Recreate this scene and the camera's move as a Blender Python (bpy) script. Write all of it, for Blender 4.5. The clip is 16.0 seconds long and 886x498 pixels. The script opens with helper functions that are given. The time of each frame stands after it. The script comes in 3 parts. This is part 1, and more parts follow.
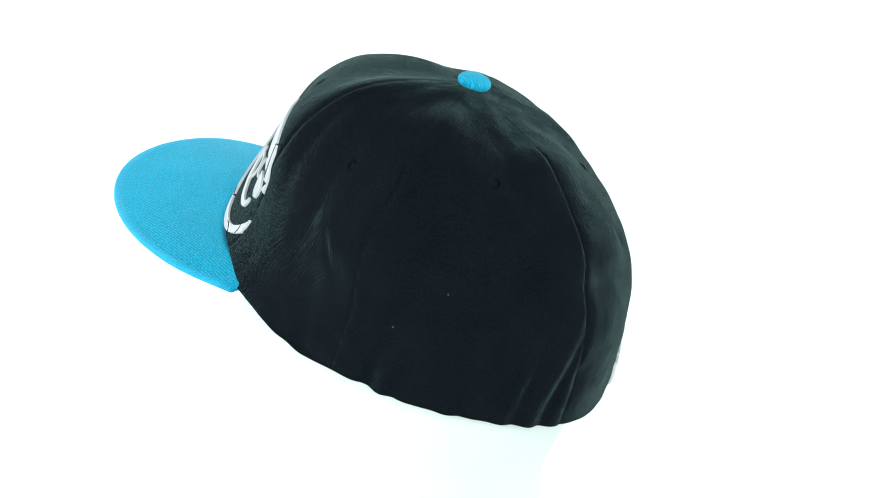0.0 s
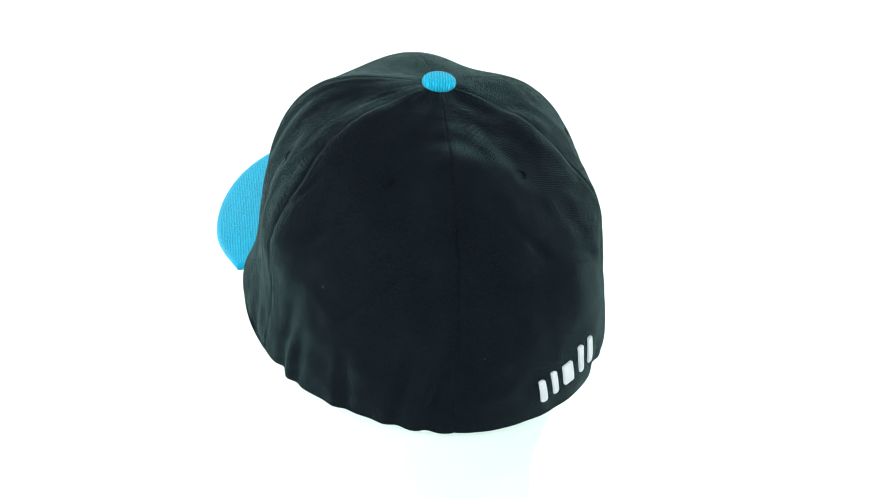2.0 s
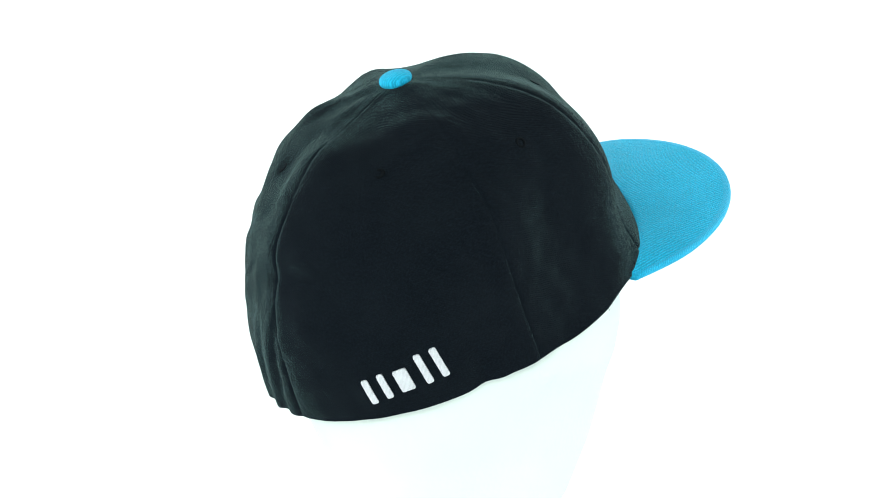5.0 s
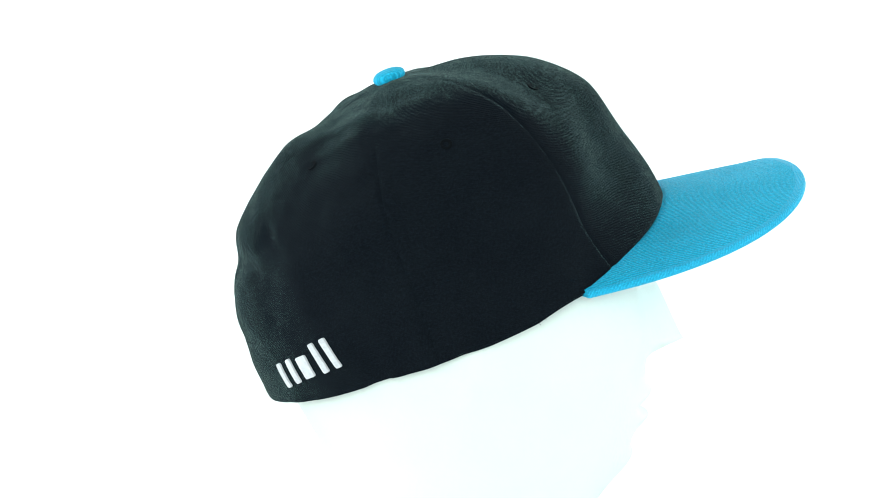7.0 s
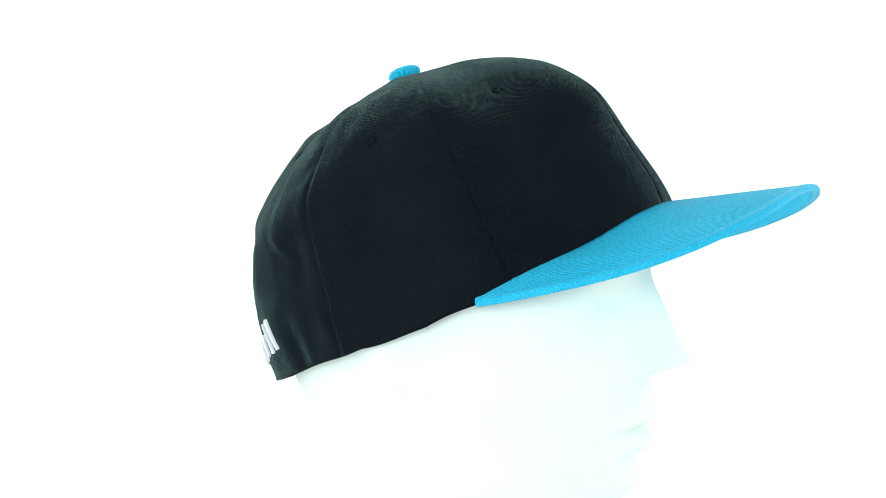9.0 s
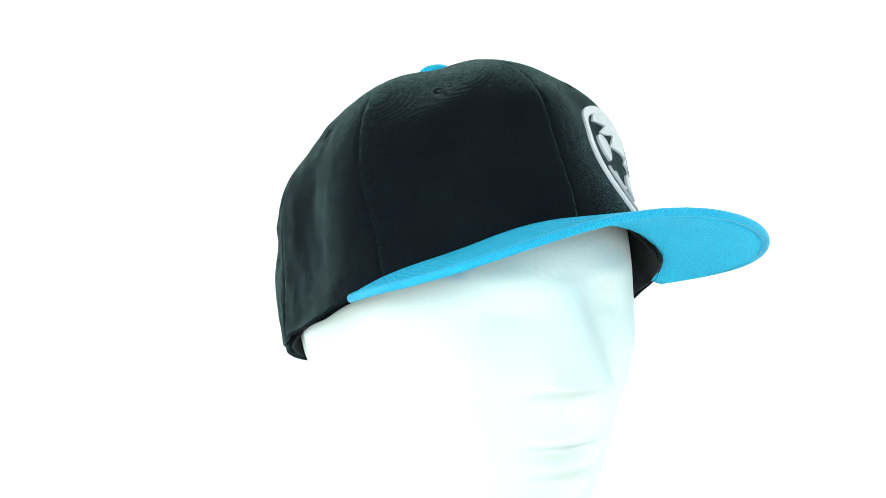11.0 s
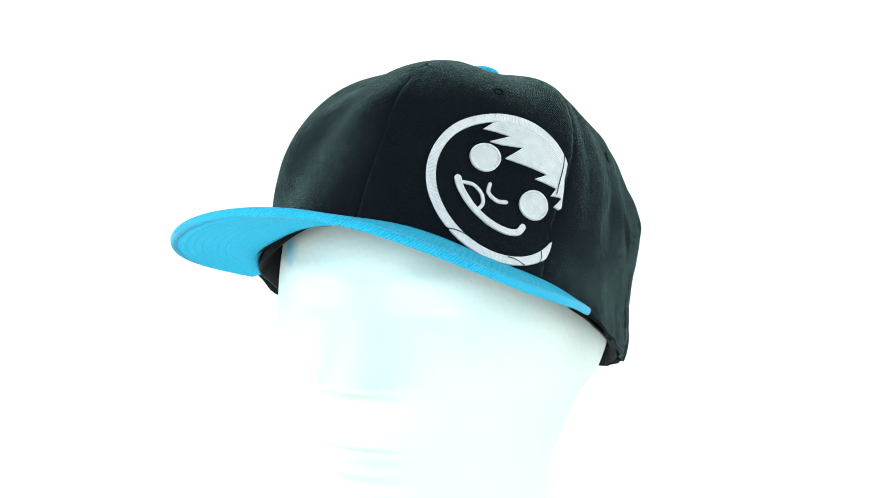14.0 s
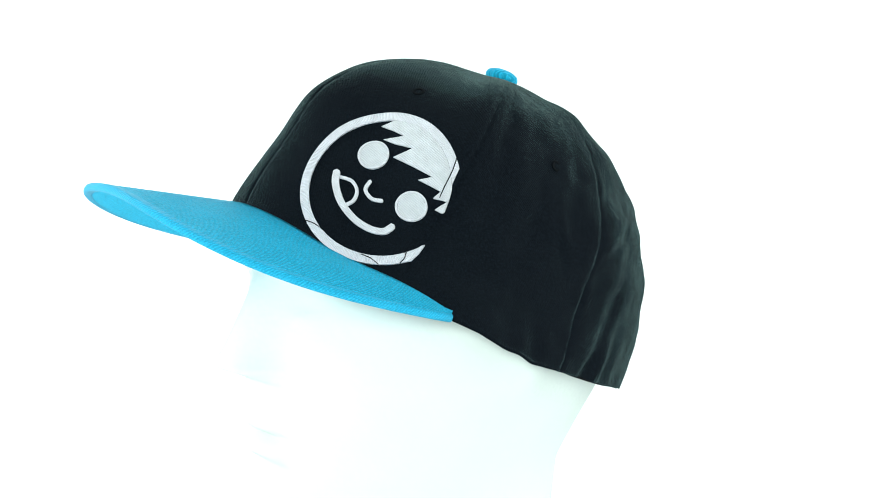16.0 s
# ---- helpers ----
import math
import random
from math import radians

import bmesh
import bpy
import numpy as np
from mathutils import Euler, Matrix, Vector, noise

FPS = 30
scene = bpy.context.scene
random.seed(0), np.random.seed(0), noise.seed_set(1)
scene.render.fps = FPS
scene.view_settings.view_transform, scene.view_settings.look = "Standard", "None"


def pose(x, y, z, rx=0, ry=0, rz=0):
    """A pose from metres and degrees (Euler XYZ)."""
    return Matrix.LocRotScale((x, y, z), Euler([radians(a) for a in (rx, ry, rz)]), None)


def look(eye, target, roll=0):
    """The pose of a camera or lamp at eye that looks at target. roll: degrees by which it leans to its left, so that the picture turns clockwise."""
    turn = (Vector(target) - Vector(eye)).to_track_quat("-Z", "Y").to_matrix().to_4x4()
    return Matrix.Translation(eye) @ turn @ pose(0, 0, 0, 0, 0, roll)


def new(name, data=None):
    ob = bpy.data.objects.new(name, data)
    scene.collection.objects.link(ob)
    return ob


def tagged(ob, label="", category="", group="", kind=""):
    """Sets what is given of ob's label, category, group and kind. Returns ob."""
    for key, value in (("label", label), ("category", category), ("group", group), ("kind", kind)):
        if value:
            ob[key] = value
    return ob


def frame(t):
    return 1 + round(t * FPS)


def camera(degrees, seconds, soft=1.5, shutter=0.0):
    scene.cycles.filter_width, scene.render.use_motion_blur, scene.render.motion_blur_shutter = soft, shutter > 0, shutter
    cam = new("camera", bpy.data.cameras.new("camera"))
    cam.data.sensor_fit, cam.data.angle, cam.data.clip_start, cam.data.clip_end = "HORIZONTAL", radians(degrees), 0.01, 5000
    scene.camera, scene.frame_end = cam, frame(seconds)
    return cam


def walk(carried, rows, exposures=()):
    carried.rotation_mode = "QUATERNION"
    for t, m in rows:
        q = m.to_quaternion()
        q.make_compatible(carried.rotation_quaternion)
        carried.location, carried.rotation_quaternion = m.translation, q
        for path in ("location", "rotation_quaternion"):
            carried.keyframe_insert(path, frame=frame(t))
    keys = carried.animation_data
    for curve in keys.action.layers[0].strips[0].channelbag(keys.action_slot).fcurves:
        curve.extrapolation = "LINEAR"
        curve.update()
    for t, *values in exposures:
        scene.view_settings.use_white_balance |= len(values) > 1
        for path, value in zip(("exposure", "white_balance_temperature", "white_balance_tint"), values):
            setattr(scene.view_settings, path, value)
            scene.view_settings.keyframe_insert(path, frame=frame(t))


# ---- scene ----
from mathutils.bvhtree import BVHTree
from mathutils.geometry import delaunay_2d_cdt

# ---- camera: stands still before a turntable whose axis is the world's z axis ----
EYE_Z = 0.42
EYE = (0.0, -1.12, EYE_Z)
AIM = (-0.0004, 0.0, EYE_Z - 0.1696)
cam = camera(22.07, 16.0, soft=0.75)
walk(cam, [(0.0, look(EYE, AIM, 0.66)), (16.0, look(EYE, AIM, 0.66))])

# ---- light: a bright white studio with softboxes at the sides and in front, and two lamps on the backdrop ----
TINT = (0.865, 1.0, 0.975)
world = bpy.data.worlds.new("white_tent")
scene.world = world
world.use_nodes = True
world.node_tree.nodes["Background"].inputs[0].default_value = (*TINT, 1)
world.node_tree.nodes["Background"].inputs[1].default_value = 0.30


def softbox(name, place, target, size, watts):
    lamp = bpy.data.lights.new(name, "AREA")
    lamp.shape, lamp.size, lamp.size_y, lamp.energy, lamp.color = "RECTANGLE", size[0], size[1], watts, TINT
    ob = new(name, lamp)
    ob.matrix_world = look(place, target)
    return ob


softbox("softbox_lamp", (-1.5, -0.3, 0.55), (0, 0, 0.28), (0.9, 0.9), 13.5)
softbox("softbox_lamp", (1.5, -0.1, 0.5), (0, 0, 0.28), (0.9, 0.9), 9.5)
softbox("softbox_lamp", (-0.15, -1.85, 0.74), (0, 0, 0.25), (1.1, 0.5), 31)
for side in (-1.35, 1.35):
    softbox("backdrop_lamp", (side, 0.35, 1.3), (0, 1.15, 0.5), (0.8, 0.8), 18)


# ---- materials ----
def shader(name):
    m = bpy.data.materials.new(name)
    m.use_nodes = True
    nt = m.node_tree
    return m, nt, nt.nodes["Principled BSDF"]


def node(nt, kind, ins=(), **props):
    n = nt.nodes.new(kind)
    for k, v in props.items():
        setattr(n, k, v)
    for k, v in ins:
        if isinstance(v, bpy.types.NodeSocket):
            nt.links.new(v, n.inputs[k])
        else:
            n.inputs[k].default_value = v
    return n


def mixed(nt, fac, a, b):
    n = nt.nodes.new("ShaderNodeMix")
    n.data_type = "RGBA"
    for s, v in zip((n.inputs[0], n.inputs[6], n.inputs[7]), (fac, a, b)):
        if isinstance(v, bpy.types.NodeSocket):
            nt.links.new(v, s)
        else:
            s.default_value = v
    return n.outputs[2]


def ramp(nt, fac, lo, hi):
    n = nt.nodes.new("ShaderNodeMapRange")
    nt.links.new(fac, n.inputs[0])
    n.inputs[1].default_value, n.inputs[2].default_value = lo, hi
    return n.outputs[0]


def twill(name, dark, light, period, angle, depth, sheen, lint=0.0, rough=0.85, tint=(1, 1, 1), groove_shade=0.6, rumple=0.0, warp=3.2, curl=2.6, weave=0.7, soft=0.35, speck=1.6, gloss=0.04):
    """Woven twill: diagonal ribs at the given period in metres, a cross yarn, fuzz, fading and a little lint. Uses UVs in metres."""
    m, nt, b = shader(name)
    uv = node(nt, "ShaderNodeTexCoord").outputs["UV"]
    rot = node(nt, "ShaderNodeMapping", [("Vector", uv), ("Rotation", (0, 0, radians(angle)))]).outputs[0]
    k = 1.0 / period
    rib = node(nt, "ShaderNodeTexWave", [("Vector", rot), ("Scale", k * 0.314), ("Distortion", warp), ("Detail", 3.0), ("Detail Scale", curl)]).outputs["Fac"]
    fuzz = node(nt, "ShaderNodeTexNoise", [("Vector", uv), ("Scale", 900.0), ("Detail", 4.0), ("Roughness", 0.75)]).outputs["Fac"]
    wear = node(nt, "ShaderNodeTexNoise", [("Vector", uv), ("Scale", 38.0), ("Detail", 5.0), ("Roughness", 0.62)]).outputs["Fac"]
    col = mixed(nt, ramp(nt, wear, 0.3, 0.7), (*dark, 1), (*light, 1))
    col = mixed(nt, ramp(nt, fuzz, 0.42, 0.8), col, (*[min(1, c * speck) for c in light], 1))
    # shade between the ribs painted into the colour, as even light hides the bump
    col = mixed(nt, rib, node(nt, "ShaderNodeVectorMath", [(0, col), (1, (groove_shade,) * 3)], operation="MULTIPLY").outputs[0], col)
    if lint:
        v = node(nt, "ShaderNodeTexVoronoi", [("Vector", uv), ("Scale", 95.0)]).outputs
        spot = ramp(nt, v["Distance"], 0.045, 0.02)
        pick = node(nt, "ShaderNodeSeparateColor", [(0, v["Color"])]).outputs[0]
        spot = node(nt, "ShaderNodeMath", [(0, spot), (1, ramp(nt, pick, 1 - lint, 1 - lint + 0.02))], operation="MULTIPLY").outputs[0]
        col = mixed(nt, spot, col, (0.10, 0.12, 0.12, 1))
    nt.links.new(col, b.inputs["Base Color"])
    b.inputs["Roughness"].default_value = rough
    b.inputs["Specular IOR Level"].default_value = gloss
    grain = node(nt, "ShaderNodeTexNoise", [("Vector", uv), ("Scale", 480.0), ("Detail", 6.0), ("Roughness", 0.8)]).outputs["Fac"]
    crumple = node(nt, "ShaderNodeTexNoise", [("Vector", uv), ("Scale", 150.0), ("Detail", 4.0), ("Roughness", 0.6), ("Distortion", 0.6)]).outputs["Fac"]
    patchy = node(nt, "ShaderNodeMath", [(0, ramp(nt, wear, 0.1, 0.9)), (1, ramp(nt, grain, 0.40, 0.62))], operation="ADD").outputs[0]
    woven = node(nt, "ShaderNodeMapRange", [(0, rib), (3, weave), (4, 1.1)]).outputs[0]
    patchy = node(nt, "ShaderNodeMath", [(0, patchy), (1, woven)], operation="MULTIPLY").outputs[0]
    fluff = node(nt, "ShaderNodeMath", [(0, patchy), (1, 0.85 * sheen)], operation="MULTIPLY").outputs[0]
    nt.links.new(node(nt, "ShaderNodeMath", [(0, fluff), (1, 0.2 * sheen)], operation="ADD").outputs[0], b.inputs["Sheen Weight"])
    b.inputs["Sheen Roughness"].default_value = soft
    b.inputs["Sheen Tint"].default_value = (*tint, 1)
    height = node(nt, "ShaderNodeMath", [(0, rib), (1, fuzz)], operation="ADD").outputs[0]
    height = node(nt, "ShaderNodeMath", [(0, crumple), (1, rumple), (2, height)], operation="MULTIPLY_ADD").outputs[0]
    bump = node(nt, "ShaderNodeBump", [("Height", height), ("Strength", 0.6), ("Distance", depth)]).outputs[0]
    nt.links.new(bump, b.inputs["Normal"])
    return m


def thread(name, col, period, angle, rough=0.45, gloss=0.1):
    """Satin-stitched embroidery: fine parallel threads, in metres of UV."""
    m, nt, b = shader(name)
    uv = node(nt, "ShaderNodeTexCoord").outputs["UV"]
    rot = node(nt, "ShaderNodeMapping", [("Vector", uv), ("Rotation", (0, 0, radians(angle)))]).outputs[0]
    rib = node(nt, "ShaderNodeTexWave", [("Vector", rot), ("Scale", 0.314 / period), ("Distortion", 2.5), ("Detail", 2.0), ("Detail Scale", 1.5)]).outputs["Fac"]
    soft = node(nt, "ShaderNodeTexNoise", [("Vector", uv), ("Scale", 260.0), ("Detail", 4.0)]).outputs["Fac"]
    c = mixed(nt, ramp(nt, rib, 0.0, 0.55), (*[v * 0.72 for v in col], 1), (*col, 1))
    c = mixed(nt, ramp(nt, soft, 0.3, 0.75), c, (*[min(0.9, v * 1.08) for v in col], 1))
    nt.links.new(c, b.inputs["Base Color"])
    b.inputs["Roughness"].default_value = rough
    b.inputs["Specular IOR Level"].default_value = gloss
    h = node(nt, "ShaderNodeMath", [(0, rib), (1, soft)], operation="ADD").outputs[0]
    nt.links.new(node(nt, "ShaderNodeBump", [("Height", h), ("Strength", 0.7), ("Distance", 0.0004)]).outputs[0], b.inputs["Normal"])
    return m


def plain(name, col, rough, scale, amount, depth, tinge=None):
    """A pale surface with a faint mottle and fine relief, in object metres. Last argument: the place, reach and colour
    of one tinted patch.
    """
    m, nt, b = shader(name)
    co = node(nt, "ShaderNodeTexCoord").outputs["Object"]
    big = node(nt, "ShaderNodeTexNoise", [("Vector", co), ("Scale", scale), ("Detail", 4.0)]).outputs["Fac"]
    fine = node(nt, "ShaderNodeTexVoronoi", [("Vector", co), ("Scale", 330.0)]).outputs["Distance"]
    pale = mixed(nt, ramp(nt, big, 0.3, 0.7), (*[c * (1 - amount) for c in col], 1), (*col, 1))
    if tinge:
        place, reach, tinge_col = tinge
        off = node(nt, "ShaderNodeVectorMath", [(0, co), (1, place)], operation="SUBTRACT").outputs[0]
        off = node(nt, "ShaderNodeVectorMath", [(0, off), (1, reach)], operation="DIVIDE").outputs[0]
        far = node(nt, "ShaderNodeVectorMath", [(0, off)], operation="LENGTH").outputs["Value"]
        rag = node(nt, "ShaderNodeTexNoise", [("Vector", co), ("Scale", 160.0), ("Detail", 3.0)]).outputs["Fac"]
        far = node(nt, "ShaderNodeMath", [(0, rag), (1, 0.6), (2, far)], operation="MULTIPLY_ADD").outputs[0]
        pale = mixed(nt, ramp(nt, far, 1.35, 0.45), pale, (*tinge_col, 1))
    nt.links.new(pale, b.inputs["Base Color"])
    b.inputs["Roughness"].default_value = rough
    b.inputs["Specular IOR Level"].default_value = 0.3
    nt.links.new(node(nt, "ShaderNodeBump", [("Height", fine), ("Strength", 0.45), ("Distance", depth)]).outputs[0], b.inputs["Normal"])
    return m


BLACK = twill("black_cotton_twill", (0.0020, 0.0034, 0.0056), (0.0039, 0.0059, 0.0084), 0.0009, 52, 0.0002, 0.20, 0.16, tint=(0.6, 1, 0.98), groove_shade=0.88, rumple=3.6, warp=5.0, curl=9.0, weave=0.86, soft=0.18, speck=2.2)
LINING = twill("black_sweatband", (0.004, 0.005, 0.006), (0.007, 0.008, 0.009), 0.0012, 0, 0.0002, 0.05)
BLUE = twill("blue_brim_twill", (0.011, 0.36, 0.60), (0.018, 0.425, 0.70), 0.0013, 6, 0.0010, 0.14, tint=(0.3, 0.8, 1), groove_shade=0.64, warp=5.0, curl=3.6, rough=0.5, gloss=0.04)
EDGE = twill("blue_edge_twill", (0.012, 0.33, 0.55), (0.020, 0.385, 0.63), 0.0014, 28, 0.0006, 0.12, tint=(0.3, 0.8, 1), groove_shade=0.8, rough=0.45, gloss=0.1)
UNDER = twill("blue_underside_cotton", (0.026, 0.38, 0.61), (0.034, 0.42, 0.66), 0.0008, 40, 0.0002, 0.1, tint=(0.3, 0.8, 1), groove_shade=0.88)
BLUE_THREAD = thread("blue_thread", (0.009, 0.30, 0.52), 0.0009, 35)
UNDER_THREAD = thread("pale_blue_thread", (0.022, 0.35, 0.58), 0.0009, 35)
BLACK_THREAD = thread("black_thread", (0.003, 0.0042, 0.0055), 0.0005, 35, 0.8, 0.04)
WHITE_THREAD = thread("white_thread", (0.64, 0.63, 0.67), 0.0006, 20)
RADIAL_THREAD = thread("white_ring_thread", (0.63, 0.62, 0.67), 0.0007, 6)
WHITE_FILL = thread("white_fill_thread", (0.58, 0.58, 0.61), 0.0009, -52)
# the head carries one ragged blue patch on the forehead
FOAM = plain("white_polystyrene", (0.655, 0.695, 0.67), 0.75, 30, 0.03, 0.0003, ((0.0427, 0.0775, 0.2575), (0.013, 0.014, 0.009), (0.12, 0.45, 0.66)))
PAPER = plain("white_paper", (0.9, 0.9, 0.9), 0.85, 6, 0.02, 0.0001)

# ---- backdrop: one sheet of white paper, table top running up into the wall behind ----


def sheet(name, profile, half, material):
    bm = bmesh.new()
    low = [[bm.verts.new((x, y, z)) for y, z in profile] for x in (-half, half)]
    for i in range(len(profile) - 1):
        bm.faces.new((low[0][i], low[1][i], low[1][i + 1], low[0][i + 1]))
    bm.normal_update()
    me = bpy.data.meshes.new(name)
    bm.to_mesh(me)
    me.materials.append(material)
    for p in me.polygons:
        p.use_smooth = True
    return new(name, me)


R = 0.5
curve = [(-1.6, 0.0), (-0.6, 0.0), (0.7, 0.0)] + [(0.7 + R * math.sin(a), R - R * math.cos(a)) for a in (radians(6 * i) for i in range(1, 16))] + [(1.2, 2.4)]
tagged(sheet("backdrop", curve, 2.2, PAPER), "seamless white paper sweep under and behind the cap", "backdrop", kind="structure")

# ---- the cap's shape, in metres from a point on the turntable's axis at BASE ----
K = 1.12
BASE = EYE_Z - 0.2
TILT, ROLL = 0.3573, -0.0232
HALF_W, FRONT, REAR, HIGH = 0.0801, 0.0974, 0.1002, 0.1072
# seams from the front: azimuth at a third of the height, and how it leans as it climbs
SEAMS = ((-60.5, -17.0), (0.5, -3.0), (62.5, 9.0), (111.0, 3.0), (185.8, 3.0), (253.0, -1.0), (299.5, -17.0))


def settle(x, y, z):
    """From the cap's own upright axes to its tilted seat on the head."""
    cr, sr, c, s = math.cos(ROLL), math.sin(ROLL), math.cos(TILT), math.sin(TILT)
    x, z = cr * x + sr * z, -sr * x + cr * z
    return np.stack([-0.0059 + x, 0.0152 + c * y - s * z, -0.1765 + s * y + c * z], -1) * K + np.array([0, 0, 0.2])


def brim_height(x, y, tuck=0.0042):
    corner = np.clip((0.078 - y) / 0.042, 0, 1) ** 2 * np.minimum((x / 0.075) ** 2, 1.2)
    out = np.hypot(x / HALF_W, y / FRONT)
    sag = bell(np.abs(x) - 0.051, 0.019) * bell(out - 0.97, 0.30)
    return 0.027 - 3.336 * x * x - 0.1533 * (y - 0.0355) - tuck * corner - 0.0026 * sag - 0.0021 * np.clip((y - 0.085) / 0.07, 0, 1) * np.clip(1 - 130 * x * x, 0, 1)


def seam_at(seam, s):
    return seam[0] + seam[1] * (s - 0.35) * (1 - s ** 4)


def near(a, b):
    return (a - b + 180) % 360 - 180


def bell(a, width):
    return np.exp(-(a / width) ** 2)


def crown_base(deg, s):
    """The smooth crown: azimuth from the front (towards the wearer's right), s from the rim (0) to the button (1)."""
    ph, al = np.radians(deg), s * np.pi / 2
    c1, c2, c3 = np.cos(ph), np.cos(2 * ph), np.cos(3 * ph)
    e1 = 1.0845 - 0.0554 * c1 + 0.261 * c2 + 0.0367 * c3
    e2 = 1.0694 - 0.0185 * c1 - 0.4067 * c2
    be = 0.1478 - 0.032 * c1 - 0.0311 * c2 + 0.0111 * c3 - 0.0351 * np.cos(4 * ph) + 0.0273 * np.cos(6 * ph)
    ga = -0.1101 - 0.0553 * c1 + 0.0235 * c2
    r = np.maximum(np.cos(al), 1e-9) ** e1 * (1 + be * np.sin(2 * al) + ga * np.sin(4 * al))
    zz = np.maximum(np.sin(al), 0) ** e2
    a = np.where(c1 > 0, FRONT, REAR)
    x, y = HALF_W * np.sin(ph) * r, a * c1 * r - 0.001 * zz
    side = near(deg, 0)
    w = np.clip((115 - np.abs(side)) / 48, 0, 1)
    w = w * w * (3 - 2 * w)
    rim = w * brim_height(HALF_W * np.sin(ph), a * c1, 0.0064) + (1 - w) * (-0.0045 + 0.0008 * np.sin(ph))
    rim = rim - 0.0013 * bell(near(deg, 172), 28) + 0.0015 * bell(near(deg, 121), 15) - 0.0016 * bell(near(deg, 87), 8)
    rim = rim - 0.0022 * bell(np.abs(side) - 45, 20) - 0.0018 * bell(near(deg, -86), 16)
    return settle(x, y, HIGH * zz + (1 - s) ** 2 * rim)


# folds that rise from the rim: azimuth, height reached, width, depth, slant
FOLDS = ((-116, 0.36, 2.4, 3.4, -14), (-124, 0.26, 1.9, 2.4, -8), (-142, 0.2, 2.0, 2.2, 4), (-158, 0.22, 1.9, 2.4, -25), (-167, 0.24, 1.9, 2.2, -45),
         (-111, 0.3, 2.6, 1.6, -18), (125, 0.24, 3.2, 2.2, 8), (118, 0.16, 2.2, 1.2, 4), (-176, 0.14, 2.6, 1.2, 0), (150, 0.12, 3.0, 0.8, 0), (99, 0.14, 3.0, 0.8, 0), (-97, 0.16, 2.5, 1.2, 6))
# dents (-) and swells (+): azimuth, height, azimuth width, height width, depth in millimetres
DENTS = ((-99, 0.37, 14, 0.15, 7.0), (-115, 0.47, 9, 0.09, 1.6), (-114, 0.78, 9, 0.07, 3.0), (-149, 0.6, 10, 0.06, -2.0), (-96, 0.0, 22, 0.05, -2.0), (-101, 0.8, 8, 0.06, 1.0), (77, 0.3, 10, 0.2, 1.4), (172, 0.285, 16, 0.035, -3.0), (178, 0.16, 20, 0.07, 2.0),
         (178, 0.37, 18, 0.05, 1.0), (-142, 0.36, 12, 0.035, -1.6), (-150, 0.25, 9, 0.04, 1.5), (-128, 0.44, 16, 0.03, -1.4), (118, 0.4, 5, 0.08, -1.2), (-149, 0.78, 12, 0.06, 1.6))
# the stiff front's own swell, and where it stands off the head
SWELLS = ((62, 0.6, 9, 0.2, 1.6), (-62, 0.6, 9, 0.2, 1.9), (-67, 0.76, 13, 0.1, 3.0), (-74, 0.06, 14, 0.12, 3.5), (75, 0.13, 14, 0.13, 3.4), (-78, 0.28, 12, 0.2, 4.0), (2, 0.26, 26, 0.13, 4.6), (70, 0.32, 13, 0.22, 3.8), (0, 0.6, 30, 0.18, 1.2))
# how the worn cloth sags and fills out
SAGS = ((60, 0.33, 18, 0.14, 3.4), (40, 0.61, 18, 0.14, -2.1), (-110, 0.68, 26, 0.10, 2.6), (-70, 0.54, 26, 0.10, -0.8), (-180, 0.61, 26, 0.10, 3.4), (0, 0.75, 26, 0.10, 1.4), (58, 0.04, 15, 0.12, 2.3), (-180, 0.05, 26, 0.10, 1.3),
        (-120, 0.54, 12, 0.08, -2.7), (-140, 0.26, 26, 0.10, -1.8), (130, 0.61, 18, 0.14, -1.8), (110, 0.47, 12, 0.08, 1.4), (48, 0.55, 16, 0.11, -1.5), (120, 0.33, 12, 0.08, -1.5), (36, 0.60, 20, 0.11, -0.8), (168, 0.2, 20, 0.08, -1.4), (92, 0.25, 14, 0.16, 1.5), (4, 0.34, 18, 0.13, 1.5), (-40, 0.22, 20, 0.16, -1.3), (140, 0.26, 18, 0.14, 1.5))

# slanting creases: azimuth and height of both ends, half width in height, depth in millimetres
CREASES = ((-109, 0.37, -130, 0.50, 0.016, 1.5), (-108, 0.50, -114, 0.60, 0.014, 0.8), (-100, 0.30, -92, 0.42, 0.018, 0.8), (-88, 0.44, -80, 0.36, 0.02, 0.6),
           (-146, 0.28, -160, 0.37, 0.014, 1.0), (-134, 0.20, -148, 0.30, 0.014, 0.8), (118, 0.30, 134, 0.40, 0.016, 0.9), (160, 0.42, 148, 0.36, 0.016, 0.7))


# long soft furrows down the side panels: azimuth, middle height, half width, half height, depth in millimetres
FURROWS = ((-71, 0.55, 2.4, 0.18, -1.0), (-78, 0.5, 2.8, 0.2, 0.8), (-86, 0.46, 2.4, 0.16, -0.8), (-93, 0.5, 3.0, 0.16, 0.6), (-121, 0.3, 3.0, 0.2, -0.7), (-132, 0.32, 4.0, 0.16, 0.5), (117, 0.3, 2.6, 0.2, -0.7), (133, 0.36, 3.4, 0.14, -0.6))


